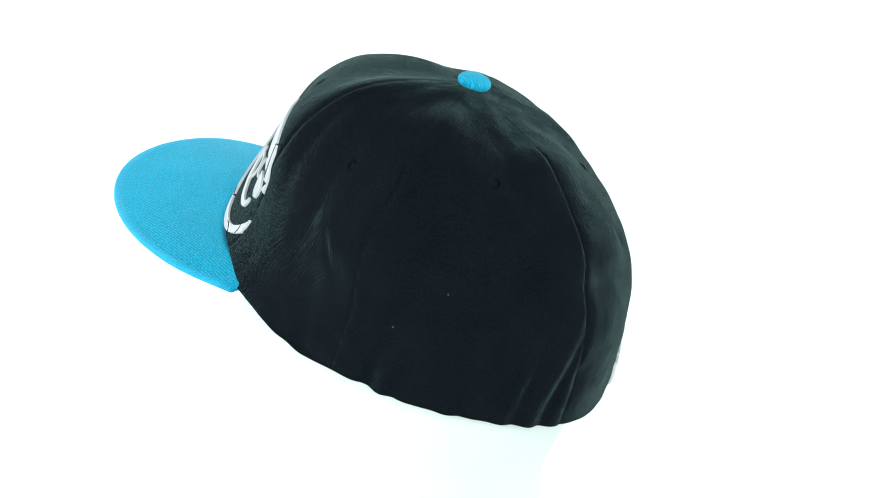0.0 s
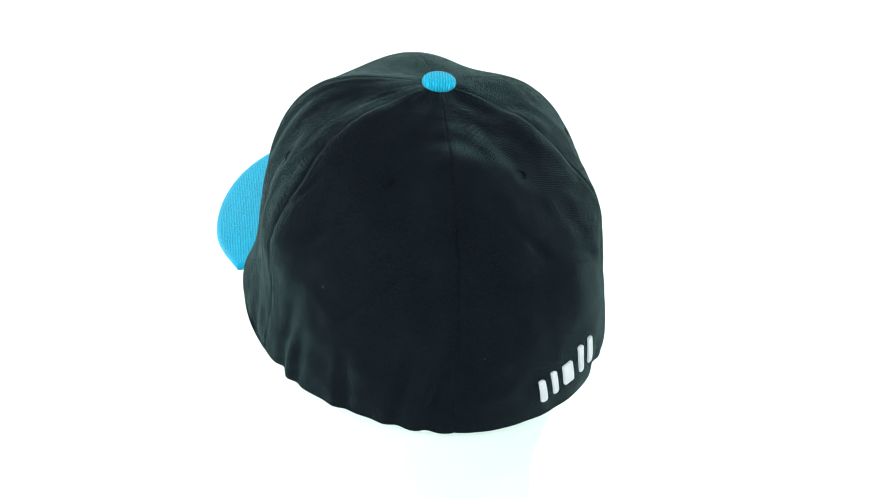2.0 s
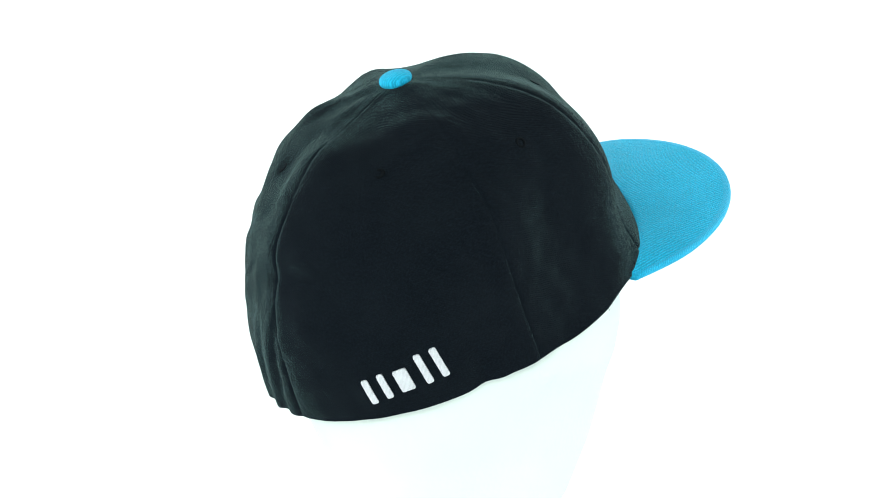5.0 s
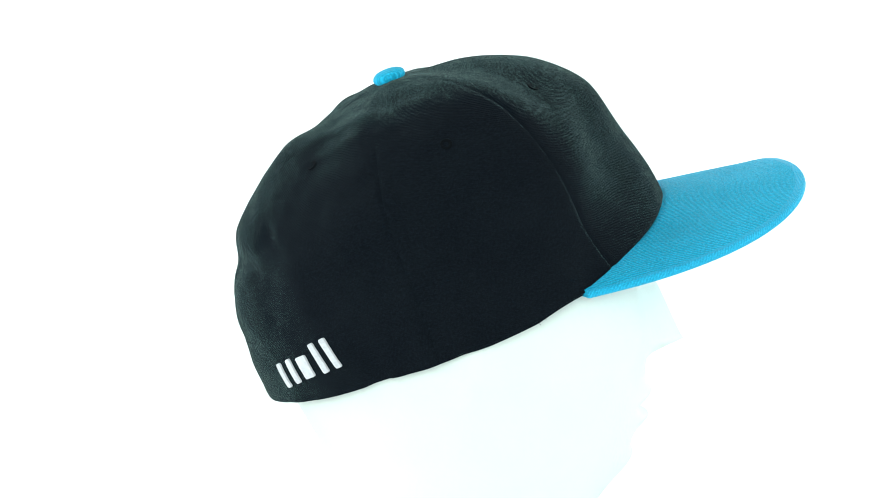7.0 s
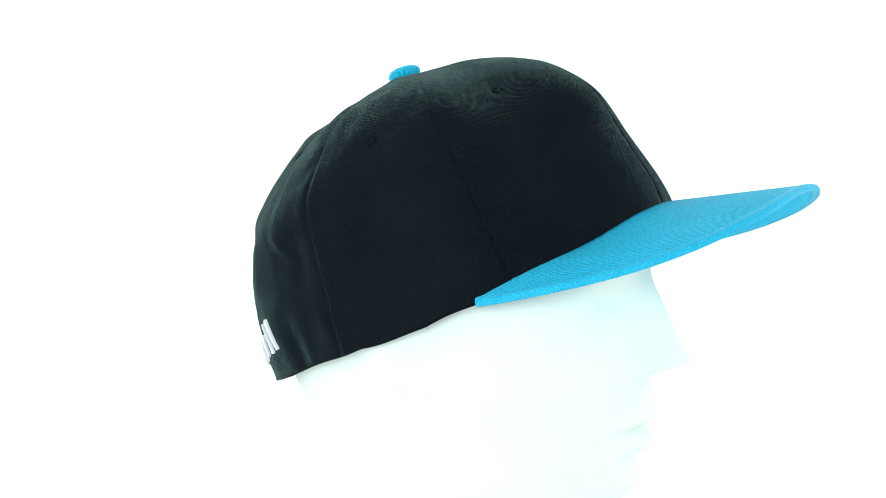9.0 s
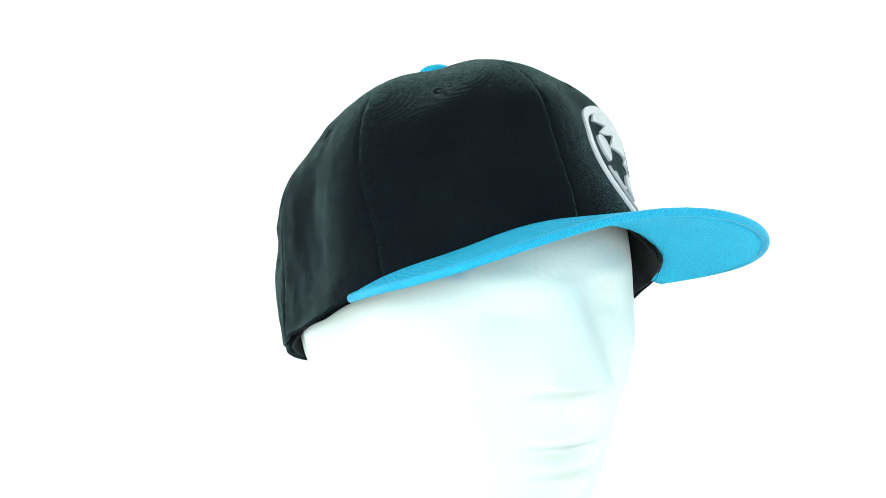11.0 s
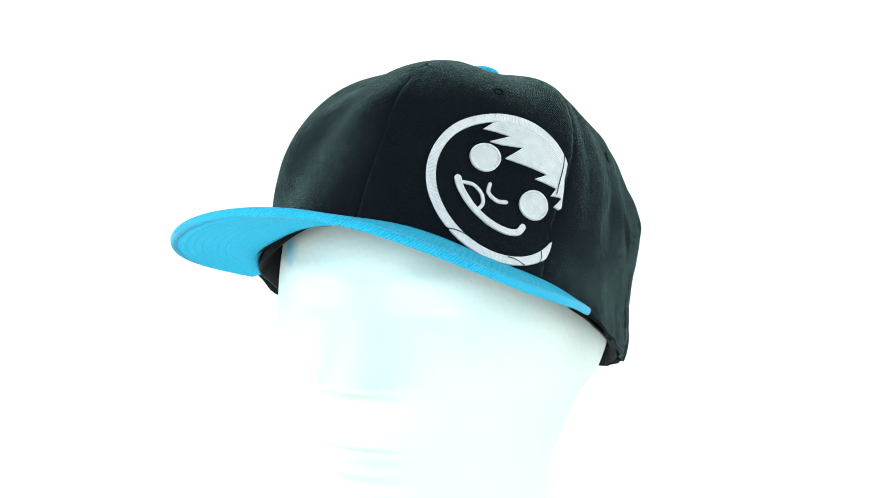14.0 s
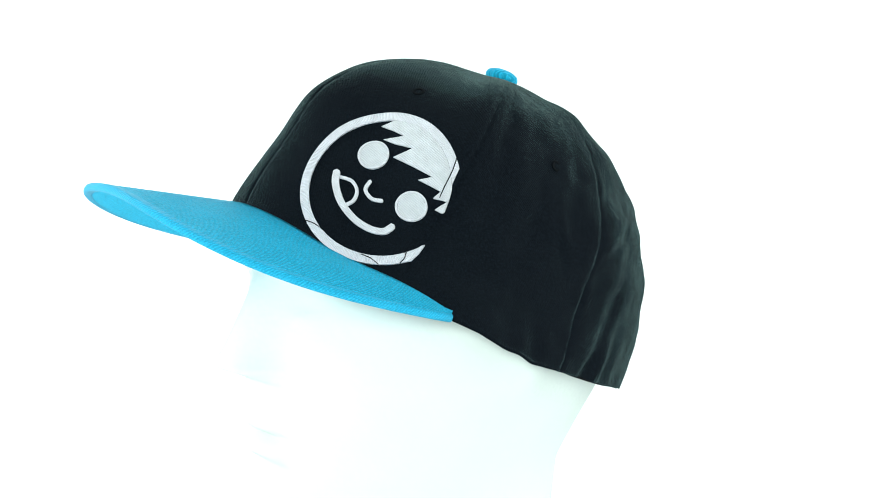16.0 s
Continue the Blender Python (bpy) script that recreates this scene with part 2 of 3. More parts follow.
def relief(deg, s, place):
    """How far the cloth stands off the smooth crown, in metres: folds, dents, grain and sewn seams."""
    d = np.zeros_like(deg)
    for f, top, wide, deep, slant in FOLDS:
        d -= 1.3 * (0.4 + 0.6 * np.clip(s / 0.06, 0, 1)) * deep * 1e-3 * bell(near(deg, f + slant * s), wide) * np.clip(1 - s / top, 0, 1) ** 1.2
        d += 0.45 * deep * 1e-3 * bell(near(deg, f + 1.9 * wide + slant * s), wide * 1.2) * np.clip(1 - s / top, 0, 1)
    for f, h, wide, tall, deep in DENTS + SWELLS + SAGS + FURROWS:
        d += deep * 1e-3 * bell(near(deg, f), wide) * bell(s - h, tall)
    for f0, h0, f1, h1, wide, deep in CREASES:
        k = near(deg, f0) / (f1 - f0)
        d -= deep * 1e-3 * bell(k - 0.5, 0.42) * (bell(s - h0 - (h1 - h0) * k, wide) - 0.5 * bell(s - h0 - (h1 - h0) * k - 2 * wide, 1.3 * wide))
    soft = np.clip((np.abs(near(deg, 0)) - 62) / 30, 0, 1)
    flat = place.reshape(-1, 3)
    big = np.array([noise.noise(Vector(p) * 34) for p in flat]).reshape(deg.shape)
    mid = np.array([noise.noise(Vector(p) * 95) for p in flat]).reshape(deg.shape)
    d += (0.0003 + 0.0015 * soft) * big + (0.00012 + 0.00055 * soft) * mid
    reach = 0.09 * np.cos(s * np.pi / 2) + 0.002
    for seam in SEAMS[:-1]:
        gap = np.radians(near(deg, seam_at(seam, s))) * reach
        pucker = (1 + 0.35 * np.sin(s * 150 + seam[0]) + 0.9 * mid) * np.clip((1 - s) / 0.45, 0.25, 1)
        gap = gap + 0.0006 * mid
        d += -0.00055 * bell(gap, 0.0008) * pucker + 0.00005 * bell(np.abs(gap) - 0.0042, 0.0026) * pucker
    return d * np.clip((1 - s) / 0.05, 0, 1)


def crown(deg, s):
    """Places on the sewn cloth and their outward normals."""
    deg, s = np.asarray(deg, float), np.asarray(s, float)
    p = crown_base(deg, s)
    e = 1e-3
    n = np.cross(crown_base(deg + 0.2, s) - crown_base(deg - 0.2, s), crown_base(deg, np.minimum(s + e, 0.9995)) - crown_base(deg, np.clip(s - e, 0, 0.998)))
    n /= np.linalg.norm(n, axis=-1, keepdims=True) + 1e-12
    n *= np.sign((n * (p - np.array([0, 0.0, -0.01]))).sum(-1, keepdims=True))
    return p + n * relief(deg, s, p)[..., None], n


# ---- mesh helpers ----
def part(name, bm, material, parent=None, label="", smooth=True):
    bmesh.ops.recalc_face_normals(bm, faces=bm.faces)
    me = bpy.data.meshes.new(name)
    bm.to_mesh(me)
    bm.free()
    me.materials.append(material)
    if smooth:
        me.polygons.foreach_set("use_smooth", [True] * len(me.polygons))
    ob = new(name, me)
    ob.parent = parent
    return tagged(ob, label)


def lattice(bm, rows, uvs=None, closed=False, skip=False):
    """Quads over rows of places; uvs in metres."""
    layer = bm.loops.layers.uv.verify()
    vs = [[bm.verts.new(p) for p in row] for row in rows]
    n = len(vs[0])
    for j in range(len(vs) - 1):
        for i in range(n if closed else n - 1):
            k = (i + 1) % n
            f = bm.faces.new((vs[j][i], vs[j][k], vs[j + 1][k], vs[j + 1][i]))
            if uvs is not None:
                for loop, (a, c) in zip(f.loops, ((j, i), (j, k), (j + 1, k), (j + 1, i))):
                    loop[layer].uv = uvs[a][c]
    return vs


cap = new("baseball_cap")
cap.location = (0, 0, BASE)
tagged(cap, "black cotton baseball cap with bright blue brim on a white head", "cap")

# ---- crown panels ----
ROWS = np.concatenate([np.linspace(0, 0.3, 40), np.linspace(0.3, 0.985, 62)[1:], [0.994, 1.0]])
outer_faces, outer_verts = [], []
for a, b in zip(SEAMS[:-1], SEAMS[1:]):
    u = 0.5 - 0.5 * np.cos(np.linspace(0, np.pi, 50))
    u = 0.55 * u + 0.45 * np.linspace(0, 1, 50)
    u, s = np.meshgrid(u, ROWS)
    deg = seam_at(a, s) + (seam_at(b, s) - seam_at(a, s)) * u
    p, n = crown(deg, s)
    arc = np.concatenate([np.zeros((1, p.shape[1])), np.cumsum(np.linalg.norm(np.diff(p, axis=0), axis=-1), axis=0)])
    mid = (a[0] + b[0]) / 2
    across = np.radians(deg - mid) * (0.1 * np.cos(s * np.pi / 2) + 0.004)
    uvs = np.stack([across + mid * 0.01, arc], -1)
    bm = bmesh.new()
    out = lattice(bm, p, uvs)
    inn = lattice(bm, p - n * 0.0014, uvs)
    edge = [out[0][i] for i in range(50)] + [r[-1] for r in out[1:]] + [out[-1][i] for i in range(48, -1, -1)] + [r[0] for r in out[-2:0:-1]]
    back = [inn[0][i] for i in range(50)] + [r[-1] for r in inn[1:]] + [inn[-1][i] for i in range(48, -1, -1)] + [r[0] for r in inn[-2:0:-1]]
    edge = [bm.verts.new(v.co) for v in edge]
    back = [bm.verts.new(v.co) for v in back]
    for i in range(len(edge)):
        k = (i + 1) % len(edge)
        bm.faces.new((edge[i], edge[k], back[k], back[i]))
    start = len(outer_verts)
    outer_verts += [Vector(v) for v in p.reshape(-1, 3)]
    w = p.shape[1]
    outer_faces += [(start + j * w + i, start + j * w + i + 1, start + (j + 1) * w + i + 1, start + (j + 1) * w + i) for j in range(p.shape[0] - 1) for i in range(w - 1)]
    part("panel", bm, BLACK, cap)
skin = BVHTree.FromPolygons(outer_verts, outer_faces)

# ---- sweatband inside the rim ----
deg, s = np.meshgrid(np.linspace(-180, 180, 181)[:-1], np.linspace(0.004, 0.2, 8))
p = crown_base(deg, s)
mid = p.mean((0, 1))
inward = (mid - p) * np.array([1, 1, 0])
inward /= np.linalg.norm(inward, axis=-1, keepdims=True)
bm = bmesh.new()
drop = 0.0048 * np.clip((66 - np.abs(deg)) / 14, 0, 1) * np.clip(1 - s / 0.06, 0, 1)
p = p - drop[..., None] * (settle(0, 0, 1) - settle(0, 0, 0)) / K
band = np.stack([np.radians(deg) * 0.1, s * 0.15], -1)
inset = (0.0016 + (0.0022 + 0.0030 * np.clip(s / 0.05, 0, 1)) * np.clip((np.abs(deg) - 66) / 20, 0, 1))[..., None]
near_wall = lattice(bm, p + inward * inset, band, closed=True)
far_wall = lattice(bm, p + inward * (inset + 0.0014), band, closed=True)
for e in (0, -1):
    for i in range(180):
        k = (i + 1) % 180
        bm.faces.new((near_wall[e][i], near_wall[e][k], far_wall[e][k], far_wall[e][i]))
part("sweatband", bm, LINING, cap, "black cotton sweatband inside the rim")


def dash(bm, a, b, up, wide, tall):
    """One sewn stitch between two places."""
    a, b, up = Vector(a), Vector(b), Vector(up).normalized()
    side = (b - a).cross(up).normalized() * wide
    m = (a + b) / 2 + up * tall
    v = [bm.verts.new(q) for q in (a + side * 0.6, a - side * 0.6, m - side, m + side, b + side * 0.6, b - side * 0.6)]
    for f in ((0, 1, 2, 3), (3, 2, 5, 4), (0, 3, 4), (1, 5, 2), (0, 4, 5, 1)):
        bm.faces.new([v[i] for i in f])


# rows of stitches along both sides of each seam
for seam in SEAMS[:-1]:
    bm = bmesh.new()
    for off in (-0.0040, 0.0040):
        t = np.linspace(0.01, 0.9, 150)
        reach = 0.09 * np.cos(t * np.pi / 2) + 0.002
        p, n = crown(seam_at(seam, t) + np.degrees(off / reach), t)
        for i in range(0, 148, 2):
            dash(bm, p[i] - n[i] * 0.0002, p[i + 1] - n[i] * 0.0002, n[i], 0.0003, 0.0003)
    part("seam_stitching", bm, BLACK_THREAD, cap)

# ---- eyelets ----
for a, h in ((87.8, 0.618), (-90, 0.578), (146.2, 0.613), (-141.8, 0.608), (36, 0.58), (-35, 0.56)):
    p, n = crown(np.array([a]), np.array([h]))
    m = Matrix.Translation(p[0]) @ Vector(n[0]).to_track_quat("Z", "Y").to_matrix().to_4x4()
    bm = bmesh.new()
    ring = []
    for i in range(28):
        an = 2 * math.pi * i / 28
        wob = 1 + 0.06 * math.sin(an * 14)
        ring.append([m @ Vector(((0.0022 * wob + 0.0007 * math.cos(c)) * math.cos(an), (0.0022 * wob + 0.0007 * math.cos(c)) * math.sin(an), 0.0003 * math.sin(c)))
                     for c in (2 * math.pi * k / 8 for k in range(8))])
    lattice(bm, ring + [ring[0]], np.zeros((29, 8, 2)), closed=True)
    c = bm.verts.new(m @ Vector((0, 0, -0.0004)))
    rim = [bm.verts.new(m @ Vector((0.0022 * math.cos(2 * math.pi * i / 20), 0.0022 * math.sin(2 * math.pi * i / 20), 0.0002))) for i in range(20)]
    for i in range(20):
        bm.faces.new((c, rim[i], rim[(i + 1) % 20]))
    part("eyelet", bm, BLACK_THREAD, cap, "black stitched ventilation eyelet")

# ---- top button ----
top = crown_base(np.array([0.0]), np.array([1.0]))[0]
up = Vector(settle(0, 0, 1) - settle(0, 0, 0)).normalized()
m = Matrix.Translation(Vector(top) + up * 0.0004) @ up.to_track_quat("Z", "Y").to_matrix().to_4x4()
bm = bmesh.new()
rows, uvs = [], []
for h, r in ((-0.0012, 0.0070), (0.0, 0.0080), (0.0014, 0.0083), (0.0026, 0.0079), (0.0036, 0.0070), (0.0044, 0.0055), (0.0049, 0.0036), (0.0051, 0.0016), (0.00515, 0.0002)):
    ring = [(r * math.cos(2 * math.pi * i / 40), r * math.sin(2 * math.pi * i / 40)) for i in range(40)]
    rows.append([m @ Vector((x, y, h)) for x, y in ring])
    uvs.append(ring)
lattice(bm, rows, uvs, closed=True)
part("button", bm, BLUE, cap, "blue cloth-covered top button")

# ---- brim ----
WIDE = 101


def brim_line(u, grow=0.0):
    """Places across the brim, u from the crown (0) to the outer edge (1), in the cap's own axes."""
    ps = np.radians(np.linspace(-90, 90, WIDE))
    turn = np.clip((np.abs(ps) - radians(74)) / radians(16), 0, 1)
    ox = np.sign(ps) * ((0.0845 + grow) * np.abs(np.sin(ps)) ** 0.7366 - 0.0062 * turn ** 2.6) - 0.0005
    oy = 0.0340 + (0.1232 + grow) * np.abs(np.cos(ps)) ** 0.778
    ph = np.radians(np.linspace(-71, 71, WIDE))
    ix, iy = HALF_W * np.sin(ph) * 0.984, FRONT * np.cos(ph) * 0.984
    return ix + (ox - ix) * u, iy + (oy - iy) * u


def brim_section(us, thick, grow=0.0, lip=0.0):
    """Rows from the inner top over the rounded edge to the inner bottom."""
    rows, uvs = [], []
    runs = [(u, 1, 0.0) for u in us] + [(1.0, math.cos(c), math.sin(c)) for c in (math.pi * k / 8 for k in range(1, 8))] + [(u, -1, 0.0) for u in us[::-1]]
    for k, (u, side, bulge) in enumerate(runs):
        x, y = brim_line(u, grow)
        z = brim_height(x, y) + side * thick * (1 if u > us[0] or not lip else lip)
        g = bulge * thick * 0.8
        cx, cy = x, y - 0.045
        ln = np.sqrt(cx * cx + cy * cy)
        rows.append(settle(x + cx / ln * g, y + cy / ln * g, z))
        step = np.concatenate([[0], np.cumsum(np.hypot(np.diff(x), np.diff(y)))]) * K
        uvs.append(np.stack([x * K, y * K], -1) if not lip else np.stack([step, np.full(WIDE, k * 0.0012)], -1))
    return rows, uvs


def closed_sweep(rows, uvs):
    bm = bmesh.new()
    v = lattice(bm, rows, uvs)
    n = len(v)
    for i in range(WIDE - 1):
        bm.faces.new((v[0][i], v[n - 1][i], v[n - 1][i + 1], v[0][i + 1]))
    for e in (0, WIDE - 1):
        for j in range(n // 2):
            k = n - 1 - j
            if k - 1 > j + 1:
                bm.faces.new((v[j][e], v[j + 1][e], v[k - 1][e], v[k][e]))
            elif k - 1 == j + 1:
                bm.faces.new((v[j][e], v[j + 1][e], v[k][e]))
    return bm


brim = part("brim", closed_sweep(*brim_section(np.linspace(0, 1, 16), 0.0016)), BLUE, cap, "stiff flat bright blue twill brim")
part("edge_binding", closed_sweep(*brim_section(np.linspace(0.95, 1, 5), 0.00178, 0.0002, 0.7)), EDGE, brim, "ribbed blue binding round the brim edge")
rows, uvs = [], []
for low, us in ((0.0010, np.linspace(0.01, 0.955, 14)), (0.0020, np.linspace(0.955, 0.01, 14))):
    for u in us:
        x, y = brim_line(u)
        rows.append(settle(x, y, brim_height(x, y) - low))
        uvs.append(np.stack([x * K, y * K], -1))
part("underside", closed_sweep(rows, uvs), UNDER, brim, "smooth pale blue cotton under the brim")
for u in (0.87, 0.79, 0.71, 0.63, 0.55, 0.46):
    x, y = brim_line(u)
    xi = np.interp(np.linspace(0, WIDE - 1, 181), np.arange(WIDE), x)
    yi = np.interp(np.linspace(0, WIDE - 1, 181), np.arange(WIDE), y)
    for side, material, tall in ((1, BLUE_THREAD, 0.00012), (-1, UNDER_THREAD, 0.00005)):
        bm = bmesh.new()
        p = settle(xi, yi, brim_height(xi, yi) + (0.00155 if side > 0 else -0.00199))
        nrm = settle(0, 0, side) - settle(0, 0, 0)
        for i in range(8, 172, 2):
            dash(bm, p[i], p[i] + (p[i + 1] - p[i]) * 1.35, nrm, 0.00026, tall)
        part("stitching", bm, material, brim, "row of blue stitches along the brim")


# ---- embroidery: flat shapes laid on the crown and raised by their threads ----
def arc(r, a, b, n, cx=0.0, cy=0.0):
    return [(cx + r * math.cos(radians(a + (b - a) * i / n)), cy + r * math.sin(radians(a + (b - a) * i / n))) for i in range(n + 1)]


def smooth_line(pts, n=8):
    out = []
    q = [pts[0]] + list(pts) + [pts[-1]]
    for i in range(1, len(q) - 2):
        p0, p1, p2, p3 = (Vector(v) for v in q[i - 1:i + 3])
        for k in range(n):
            t = k / n
            out.append(0.5 * (2 * p1 + (p2 - p0) * t + (2 * p0 - 5 * p1 + 4 * p2 - p3) * t * t + (3 * p1 - p0 - 3 * p2 + p3) * t ** 3))
    return out + [Vector(pts[-1])]


def stroke(pts, w0, w1):
    """The outline of a rounded stroke whose width runs from w0 to w1."""
    c = smooth_line(pts)
    left, right = [], []
    for i, p in enumerate(c):
        d = (c[min(i + 1, len(c) - 1)] - c[max(i - 1, 0)]).normalized()
        w = (w0 + (w1 - w0) * i / (len(c) - 1)) / 2
        left.append(p + Vector((-d.y, d.x)) * w)
        right.append(p - Vector((-d.y, d.x)) * w)
    d0, d1 = (c[1] - c[0]).normalized(), (c[-1] - c[-2]).normalized()
    end = [c[-1] + Vector((d1.x * math.cos(a) - d1.y * math.sin(a), d1.y * math.cos(a) + d1.x * math.sin(a))) * w1 / 2 for a in (radians(60), 0, radians(-60))]
    tip = [c[0] - Vector((d0.x * math.cos(a) - d0.y * math.sin(a), d0.y * math.cos(a) + d0.x * math.sin(a))) * w0 / 2 for a in (radians(60), 0, radians(-60))]
    return [tuple(v) for v in left + end + right[::-1] + tip]


def bar(cx, wide, y0, y1, lean=0.0):
    r = min(wide * 0.3, 1.0)
    pts = []
    for x, y, a in ((cx + wide / 2 - r, y1 - r, 0), (cx - wide / 2 + r, y1 - r, 90), (cx - wide / 2 + r, y0 + r, 180), (cx + wide / 2 - r, y0 + r, 270)):
        pts += arc(r, a, a + 90, 4, x, y)
    return [(x - lean * y, y) for x, y in pts]


def sewn(name, outline, frame_of, tall, material, parent, label="", pitch=1.6, round=False):
    """A raised embroidered shape; outline in millimetres in the plane frame_of = (centre, across, up)."""
    centre, across, upward = (Vector(v) for v in frame_of)
    normal = across.cross(upward).normalized()
    pts = []
    for i, p in enumerate(outline):
        q = outline[(i + 1) % len(outline)]
        n = max(1, int(math.dist(p, q) / pitch))
        pts += [Vector((p[0] + (q[0] - p[0]) * k / n, p[1] + (q[1] - p[1]) * k / n)) for k in range(n)]
    edge = len(pts)
    x0, x1 = min(p.x for p in pts), max(p.x for p in pts)
    y0, y1 = min(p.y for p in pts), max(p.y for p in pts)
    inner = [Vector((x0 + pitch * (i + 0.5 * (j % 2)), y0 + pitch * 0.87 * j)) for i in range(int((x1 - x0) / pitch) + 1) for j in range(int((y1 - y0) / pitch / 0.87) + 1)]
    verts, _, faces, _, _, _ = delaunay_2d_cdt(pts + inner, [], [list(range(edge))], 1, 1e-4)
    bm = bmesh.new()
    layer = bm.loops.layers.uv.verify()
    lay = []
    for v in verts:
        o = centre + (across * v.x + upward * v.y) * 0.001
        hit, nrm, _, _ = skin.ray_cast(o + normal * 0.03, -normal, 0.09)
        hit = hit if hit is not None else o
        lay.append(hit)
    tops = [bm.verts.new(p + normal * tall) for p in lay]
    for f in faces:
        if len(set(f)) == 3:
            face = bm.faces.new([tops[i] for i in f])
            for loop, i in zip(face.loops, f):
                v = verts[i]
                loop[layer].uv = (math.atan2(-v.y, -v.x) * 0.0353, v.length * 0.001) if round else (v.x * 0.001, v.y * 0.001)
    rim = [e for e in bm.edges if e.is_boundary]
    low = {}
    for e in rim:
        a, b = e.verts
        for v in (a, b):
            if v not in low:
                low[v] = bm.verts.new(v.co - normal * (tall + 0.0006))
        bm.faces.new((a, b, low[b], low[a]))
    return part(name, bm, material, parent, label, smooth=False)


def plane(c, across, upward):
    return (np.array(c) * 0.001 + np.array([0, 0, 0.2]), across, upward)


FRONT_PLANE = plane((-58.6, 69.3, -128.2), (-0.6556, -0.7551, 0.0), (0.3744, -0.3251, 0.8684))
emblem = sewn("emblem_ring", arc(37.4, 16, 297, 90) + [(20.0, -29.6), (22.4, -25.2)] + arc(33.2, 309, 5, 90), FRONT_PLANE, 0.0011, RADIAL_THREAD, cap, "white embroidered ring cut off at the side seam", round=True)
jags = [(2.4, 32.6), (-2.7, 30.3), (2.7, 28.1), (9.1, 24.8), (-1.0, 23.7), (4.6, 21.2), (13.8, 18.6), (4.6, 14.7), (24.0, 5.3), (17.5, 3.8), (28.2, -0.9), (24.8, -4.1), (31.2, -5.0), (25.8, -9.1), (29.1, -10.1), (30.2, -9.6), (32.0, -3.9), (33.0, 0.5)]
sewn("jagged_patch", jags + arc(33.1, 4, 84, 24), FRONT_PLANE, 0.0010, WHITE_FILL, emblem, "jagged white embroidered patch")
for x, y in ((-5.0, 16.1), (15.0, -8.3)):
    sewn("disc", [(x + 6.4 * math.cos(radians(9 * i)), y + 5.9 * math.sin(radians(9 * i))) for i in range(40)], FRONT_PLANE, 0.0010, WHITE_FILL, emblem, "round white embroidered dot")
    sewn("disc_border", [(x + 7.5 * math.cos(radians(i)), y + 6.9 * math.sin(radians(i))) for i in [*range(0, 359, 6), 359.3]] + [(x + 6.5 * math.cos(radians(i)), y + 6.0 * math.sin(radians(i))) for i in [359.3, *range(354, -1, -6)]], FRONT_PLANE, 0.0012, WHITE_THREAD, emblem)
sewn("curved_stroke", stroke([(-21.3, 6.6), (-21.0, 0.6), (-17.3, -8.4), (-10.3, -16.2), (-2.7, -20.4), (3.5, -21.0), (7.0, -18.4)], 3.4, 3.0), FRONT_PLANE, 0.0011, WHITE_THREAD, emblem, pitch=1.1)
sewn("curved_stroke", stroke([(-19.2, 4.4), (-13.9, 2.8), (-10.9, -1.7), (-11.7, -6.8), (-15.3, -9.6)], 1.5, 1.7), FRONT_PLANE, 0.0009, WHITE_THREAD, emblem, pitch=0.8)
sewn("curved_stroke", stroke([(-5.3, 3.0), (-7.0, -1.2), (-3.7, -5.4), (1.0, -6.2)], 1.7, 1.7), FRONT_PLANE, 0.0009, WHITE_THREAD, emblem, pitch=0.8)

for line in ([(-33.8, -18.3), (-29, -19.6), (-24.3, -22.4)], [(-5.2, -33.3), (-1, -34.6), (2.8, -37.2)], [(14.6, -30.0), (14.0, -33.0), (12.4, -35.2)], [(34.6, 14.4), (33.0, 8.5), (29.8, 1.2), (27.9, -3.6)]):
    sewn("crease", stroke(line, 0.45, 0.35), FRONT_PLANE, 0.0013, BLACK_THREAD, emblem, "thin dark crease across the embroidery", pitch=0.6)

BACK_PLANE = plane((43.6, -74.4, -216.2), (0.7607, 0.5201, 0.3884), (-0.1613, -0.4282, 0.8892))
for cx, wide, y0, y1 in ((-19.9, 3.3, -7.4, 5.4), (-11.9, 3.3, -7.0, 5.9), (-2.3, 6.8, -6.4, 5.0), (8.4, 3.4, -7.0, 9.0), (16.4, 3.4, -7.0, 9.2)):
    sewn("embroidered_bar", bar(cx, wide, y0, y1, 0.08), BACK_PLANE, 0.0011, WHITE_THREAD, cap, "white embroidered bar low on the back", pitch=1.1)

# ---- loose threads at the rim ----
for k, (a, ln, bend) in enumerate(((84, 0.003, 0.5), (86, 0.0026, -0.6), (82.5, 0.002, 0.9), (-86, 0.002, 0.3))):
    p, n = crown(np.array([a]), np.array([0.0]))
    bm = bmesh.new()
    rows = []
    for i in range(6):
        t = i / 5
        c = Vector(p[0]) + Vector((0.0, bend * ln * t * t, -ln * t)) + Vector(n[0]) * 0.001 * t
        rows.append([c + Vector((math.cos(q) * 0.00018, math.sin(q) * 0.00018, 0)) for q in (0, 2.1, 4.2)])
    lattice(bm, rows, closed=True)
    part("loose_thread", bm, BLACK_THREAD, cap)


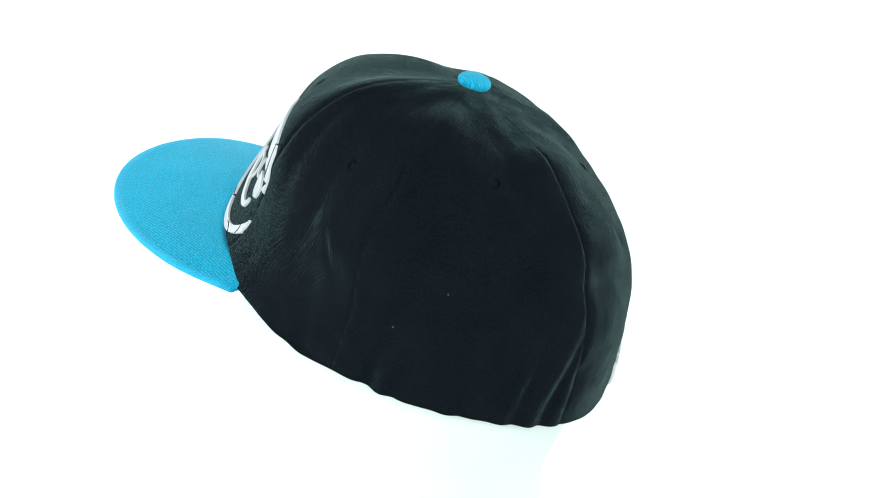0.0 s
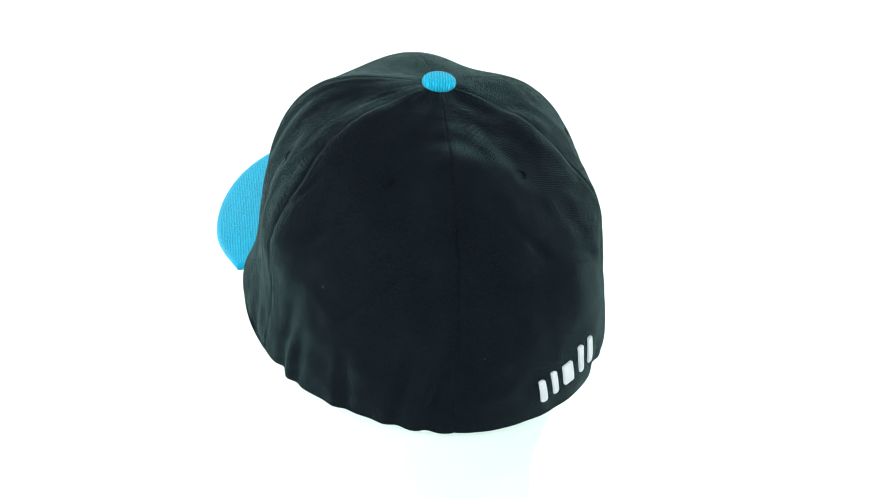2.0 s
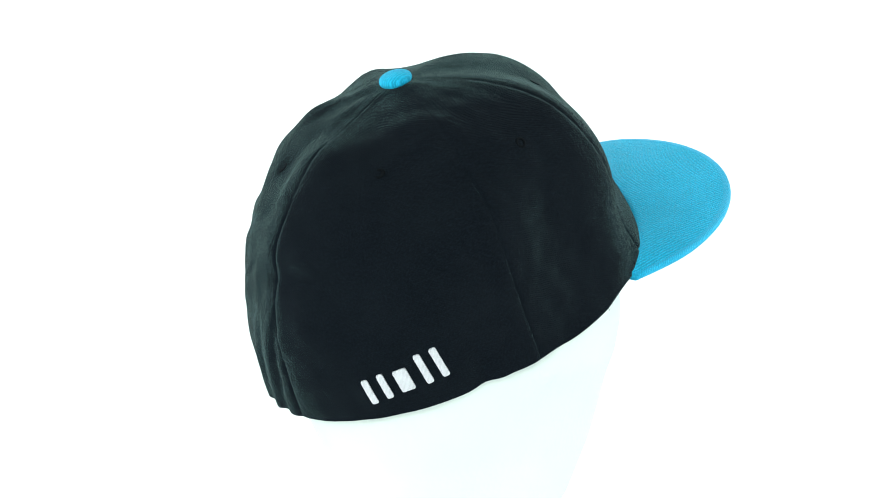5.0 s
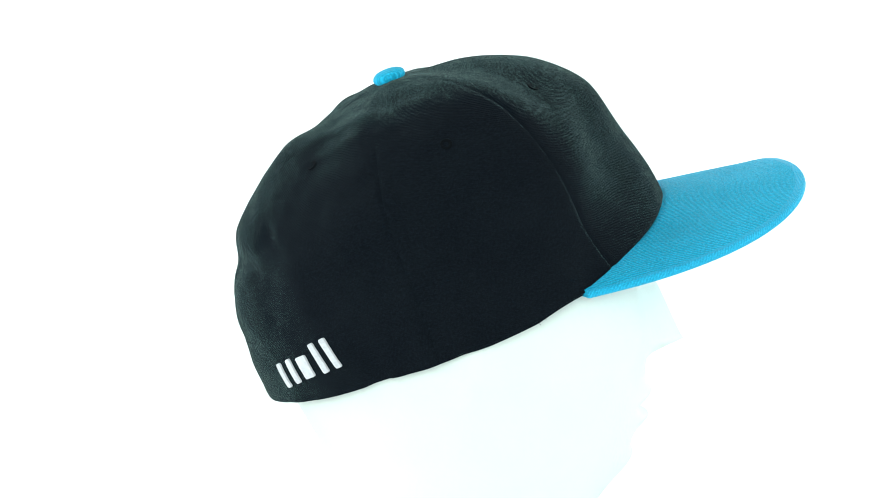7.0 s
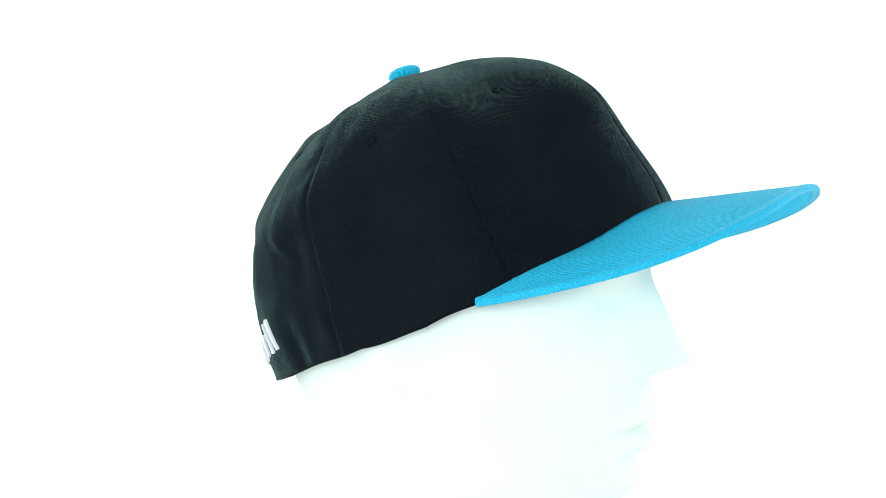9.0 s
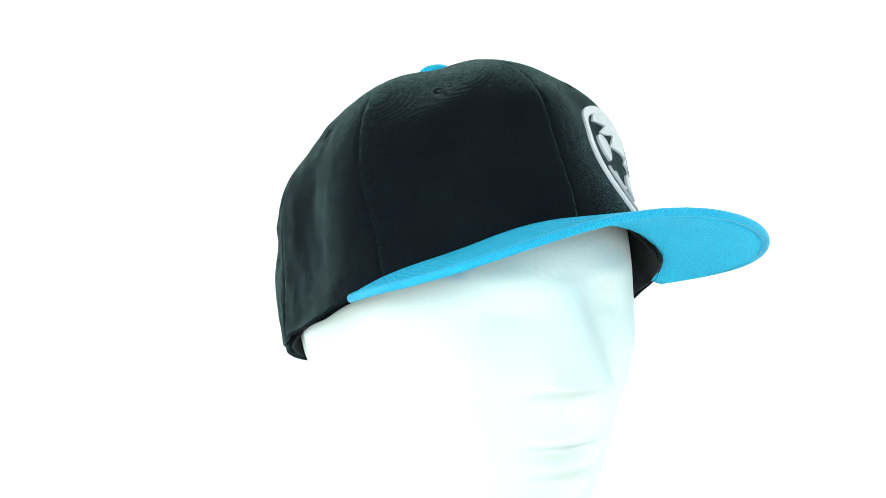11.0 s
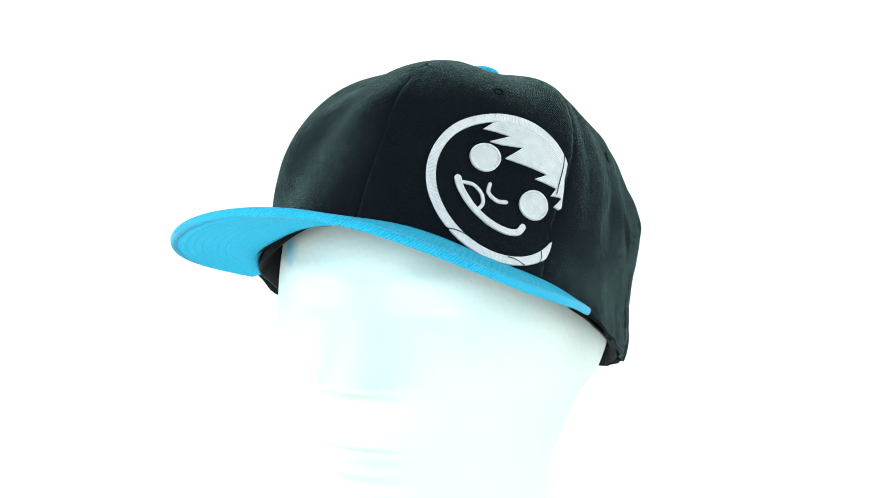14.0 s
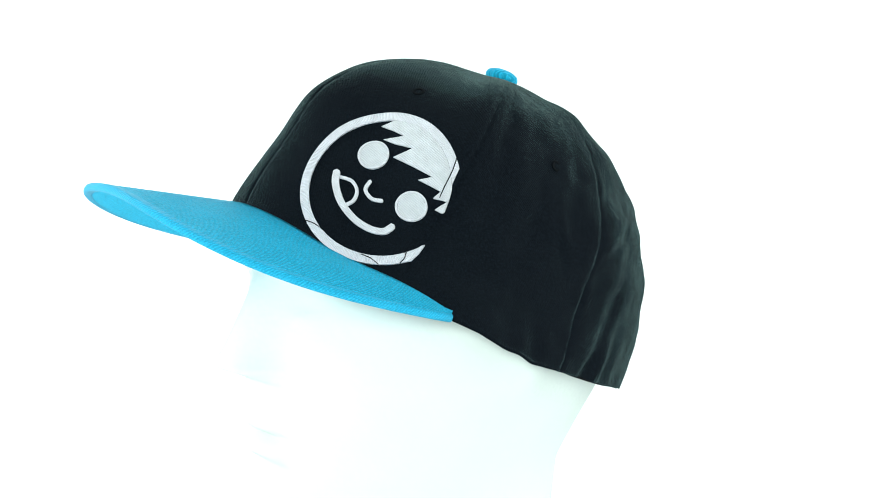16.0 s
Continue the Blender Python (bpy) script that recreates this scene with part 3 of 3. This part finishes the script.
# ---- the mannequin head ----
def head():
    """One plain white mesh: neck, jaw, face, brow and skull, smooth and without detail."""
    # height, back, front, half width
    sections = np.array([(-0.375, -0.070, 0.058, 0.060), (-0.350, -0.064, 0.046, 0.053), (-0.315, -0.054, 0.034, 0.044), (-0.285, -0.049, 0.044, 0.043), (-0.268, -0.048, 0.072, 0.045), (-0.244, -0.051, 0.0885, 0.0475), (-0.225, -0.062, 0.093, 0.0535), (-0.213, -0.069, 0.0935, 0.0585),
                         (-0.200, -0.072, 0.094, 0.0655), (-0.175, -0.077, 0.093, 0.0695), (-0.155, -0.074, 0.0915, 0.068), (-0.140, -0.072, 0.0895, 0.066), (-0.120, -0.062, 0.081, 0.060), (-0.105, -0.050, 0.066, 0.050), (-0.095, -0.034, 0.046, 0.036), (-0.090, -0.015, 0.022, 0.018), (-0.0895, -0.002, 0.006, 0.004)])
    zs = np.concatenate([np.linspace(-0.375, -0.12, 170), np.linspace(-0.12, -0.0895, 26)[1:]])
    kernel = np.exp(-np.linspace(-2, 2, 9) ** 2)
    kernel /= kernel.sum()
    cols = []
    for k in (1, 2, 3):
        v = np.interp(zs, sections[:, 0], sections[:, k])
        cols.append(np.convolve(np.pad(v, 4, mode="edge"), kernel, "valid"))
    back, front, half = cols
    deg = np.linspace(-180, 180, 241)[:-1]
    rows = []
    for z, bk, fr, hw in zip(zs, back, front, half):
        ph = np.radians(deg)
        yc, ay = (fr + bk) / 2, (fr - bk) / 2
        c = np.cos(ph)
        x = hw * np.sign(np.sin(ph)) * np.abs(np.sin(ph)) ** 0.92
        y = yc + ay * np.sign(c) * np.abs(c) ** 0.95
        face = np.clip(c, 0, 1)

        def g(a, w, h, tall):
            return bell(deg - a, w) * bell(z - h, tall)

        down = np.clip((-0.150 - z) / 0.044, 0, 1)
        fall = 1.0 if z > -0.194 else max(0.0, 1 - (-0.194 - z) / 0.007)
        nose = fall * (0.019 * down * bell(deg, 6 + 7 * down ** 2) + 0.006 * down ** 4 * (bell(deg - 10, 5) + bell(deg + 10, 5)))
        out = nose + 0.0055 * g(0, 17, -0.2185, 0.005) + 0.0065 * g(0, 15, -0.2305, 0.0048) - 0.006 * g(0, 19, -0.2245, 0.0025) - 0.0022 * g(0, 4, -0.208, 0.006)
        out = out - 0.0060 * (g(20, 9, -0.167, 0.008) + g(-20, 9, -0.167, 0.008)) + 0.0034 * (g(22, 13, -0.151, 0.006) + g(-22, 13, -0.151, 0.006))
        out = out + 0.0028 * (g(20, 7, -0.170, 0.0045) + g(-20, 7, -0.170, 0.0045)) - 0.0025 * (g(30, 9, -0.207, 0.012) + g(-30, 9, -0.207, 0.012))
        out = out + 0.006 * g(0, 17, -0.252, 0.009) + 0.0042 * (g(36, 12, -0.186, 0.011) + g(-36, 12, -0.186, 0.011)) - 0.0048 * g(0, 15, -0.2395, 0.0045)
        wide = 0.005 * (g(97, 7, -0.186, 0.02) + g(-97, 7, -0.186, 0.02))
        ring = (np.stack([(-0.0045 + x + wide * np.sign(x)) * K, (y + out * (0.4 + 0.6 * face)) * K, np.full(len(deg), EYE_Z + z * K)], -1))
        axis = Vector((-0.005, 0.012, z * K + 0.2))
        for i, v in enumerate(ring):
            out = Vector((v[0] - axis.x, v[1] - axis.y, 0))
            hit, _, _, far = skin.ray_cast(axis, out.normalized(), 0.2)
            if hit is not None and out.length > far - 0.005:
                v[:2] = (axis + out.normalized() * max(0.001, far - 0.005)).xy
        rows.append(ring)
    bm = bmesh.new()
    vs = lattice(bm, rows, closed=True)
    bm.faces.new(vs[0][::-1])
    bm.faces.new(vs[-1])
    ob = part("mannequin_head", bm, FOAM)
    return tagged(ob, "plain white polystyrene mannequin head with a smooth face, wearing the cap", "mannequin head")


mannequin = head()


# ---- what moves: cap and head turn together on the turntable ----
def motions():
    turn = [(t * 0.5, -18.009 * (t * 0.5 - 2.72)) for t in range(33)]
    walk(cap, [(t, pose(0, 0, BASE, 0, 0, a)) for t, a in turn])
    walk(mannequin, [(t, pose(0, 0, 0, 0, 0, a)) for t, a in turn])


motions()
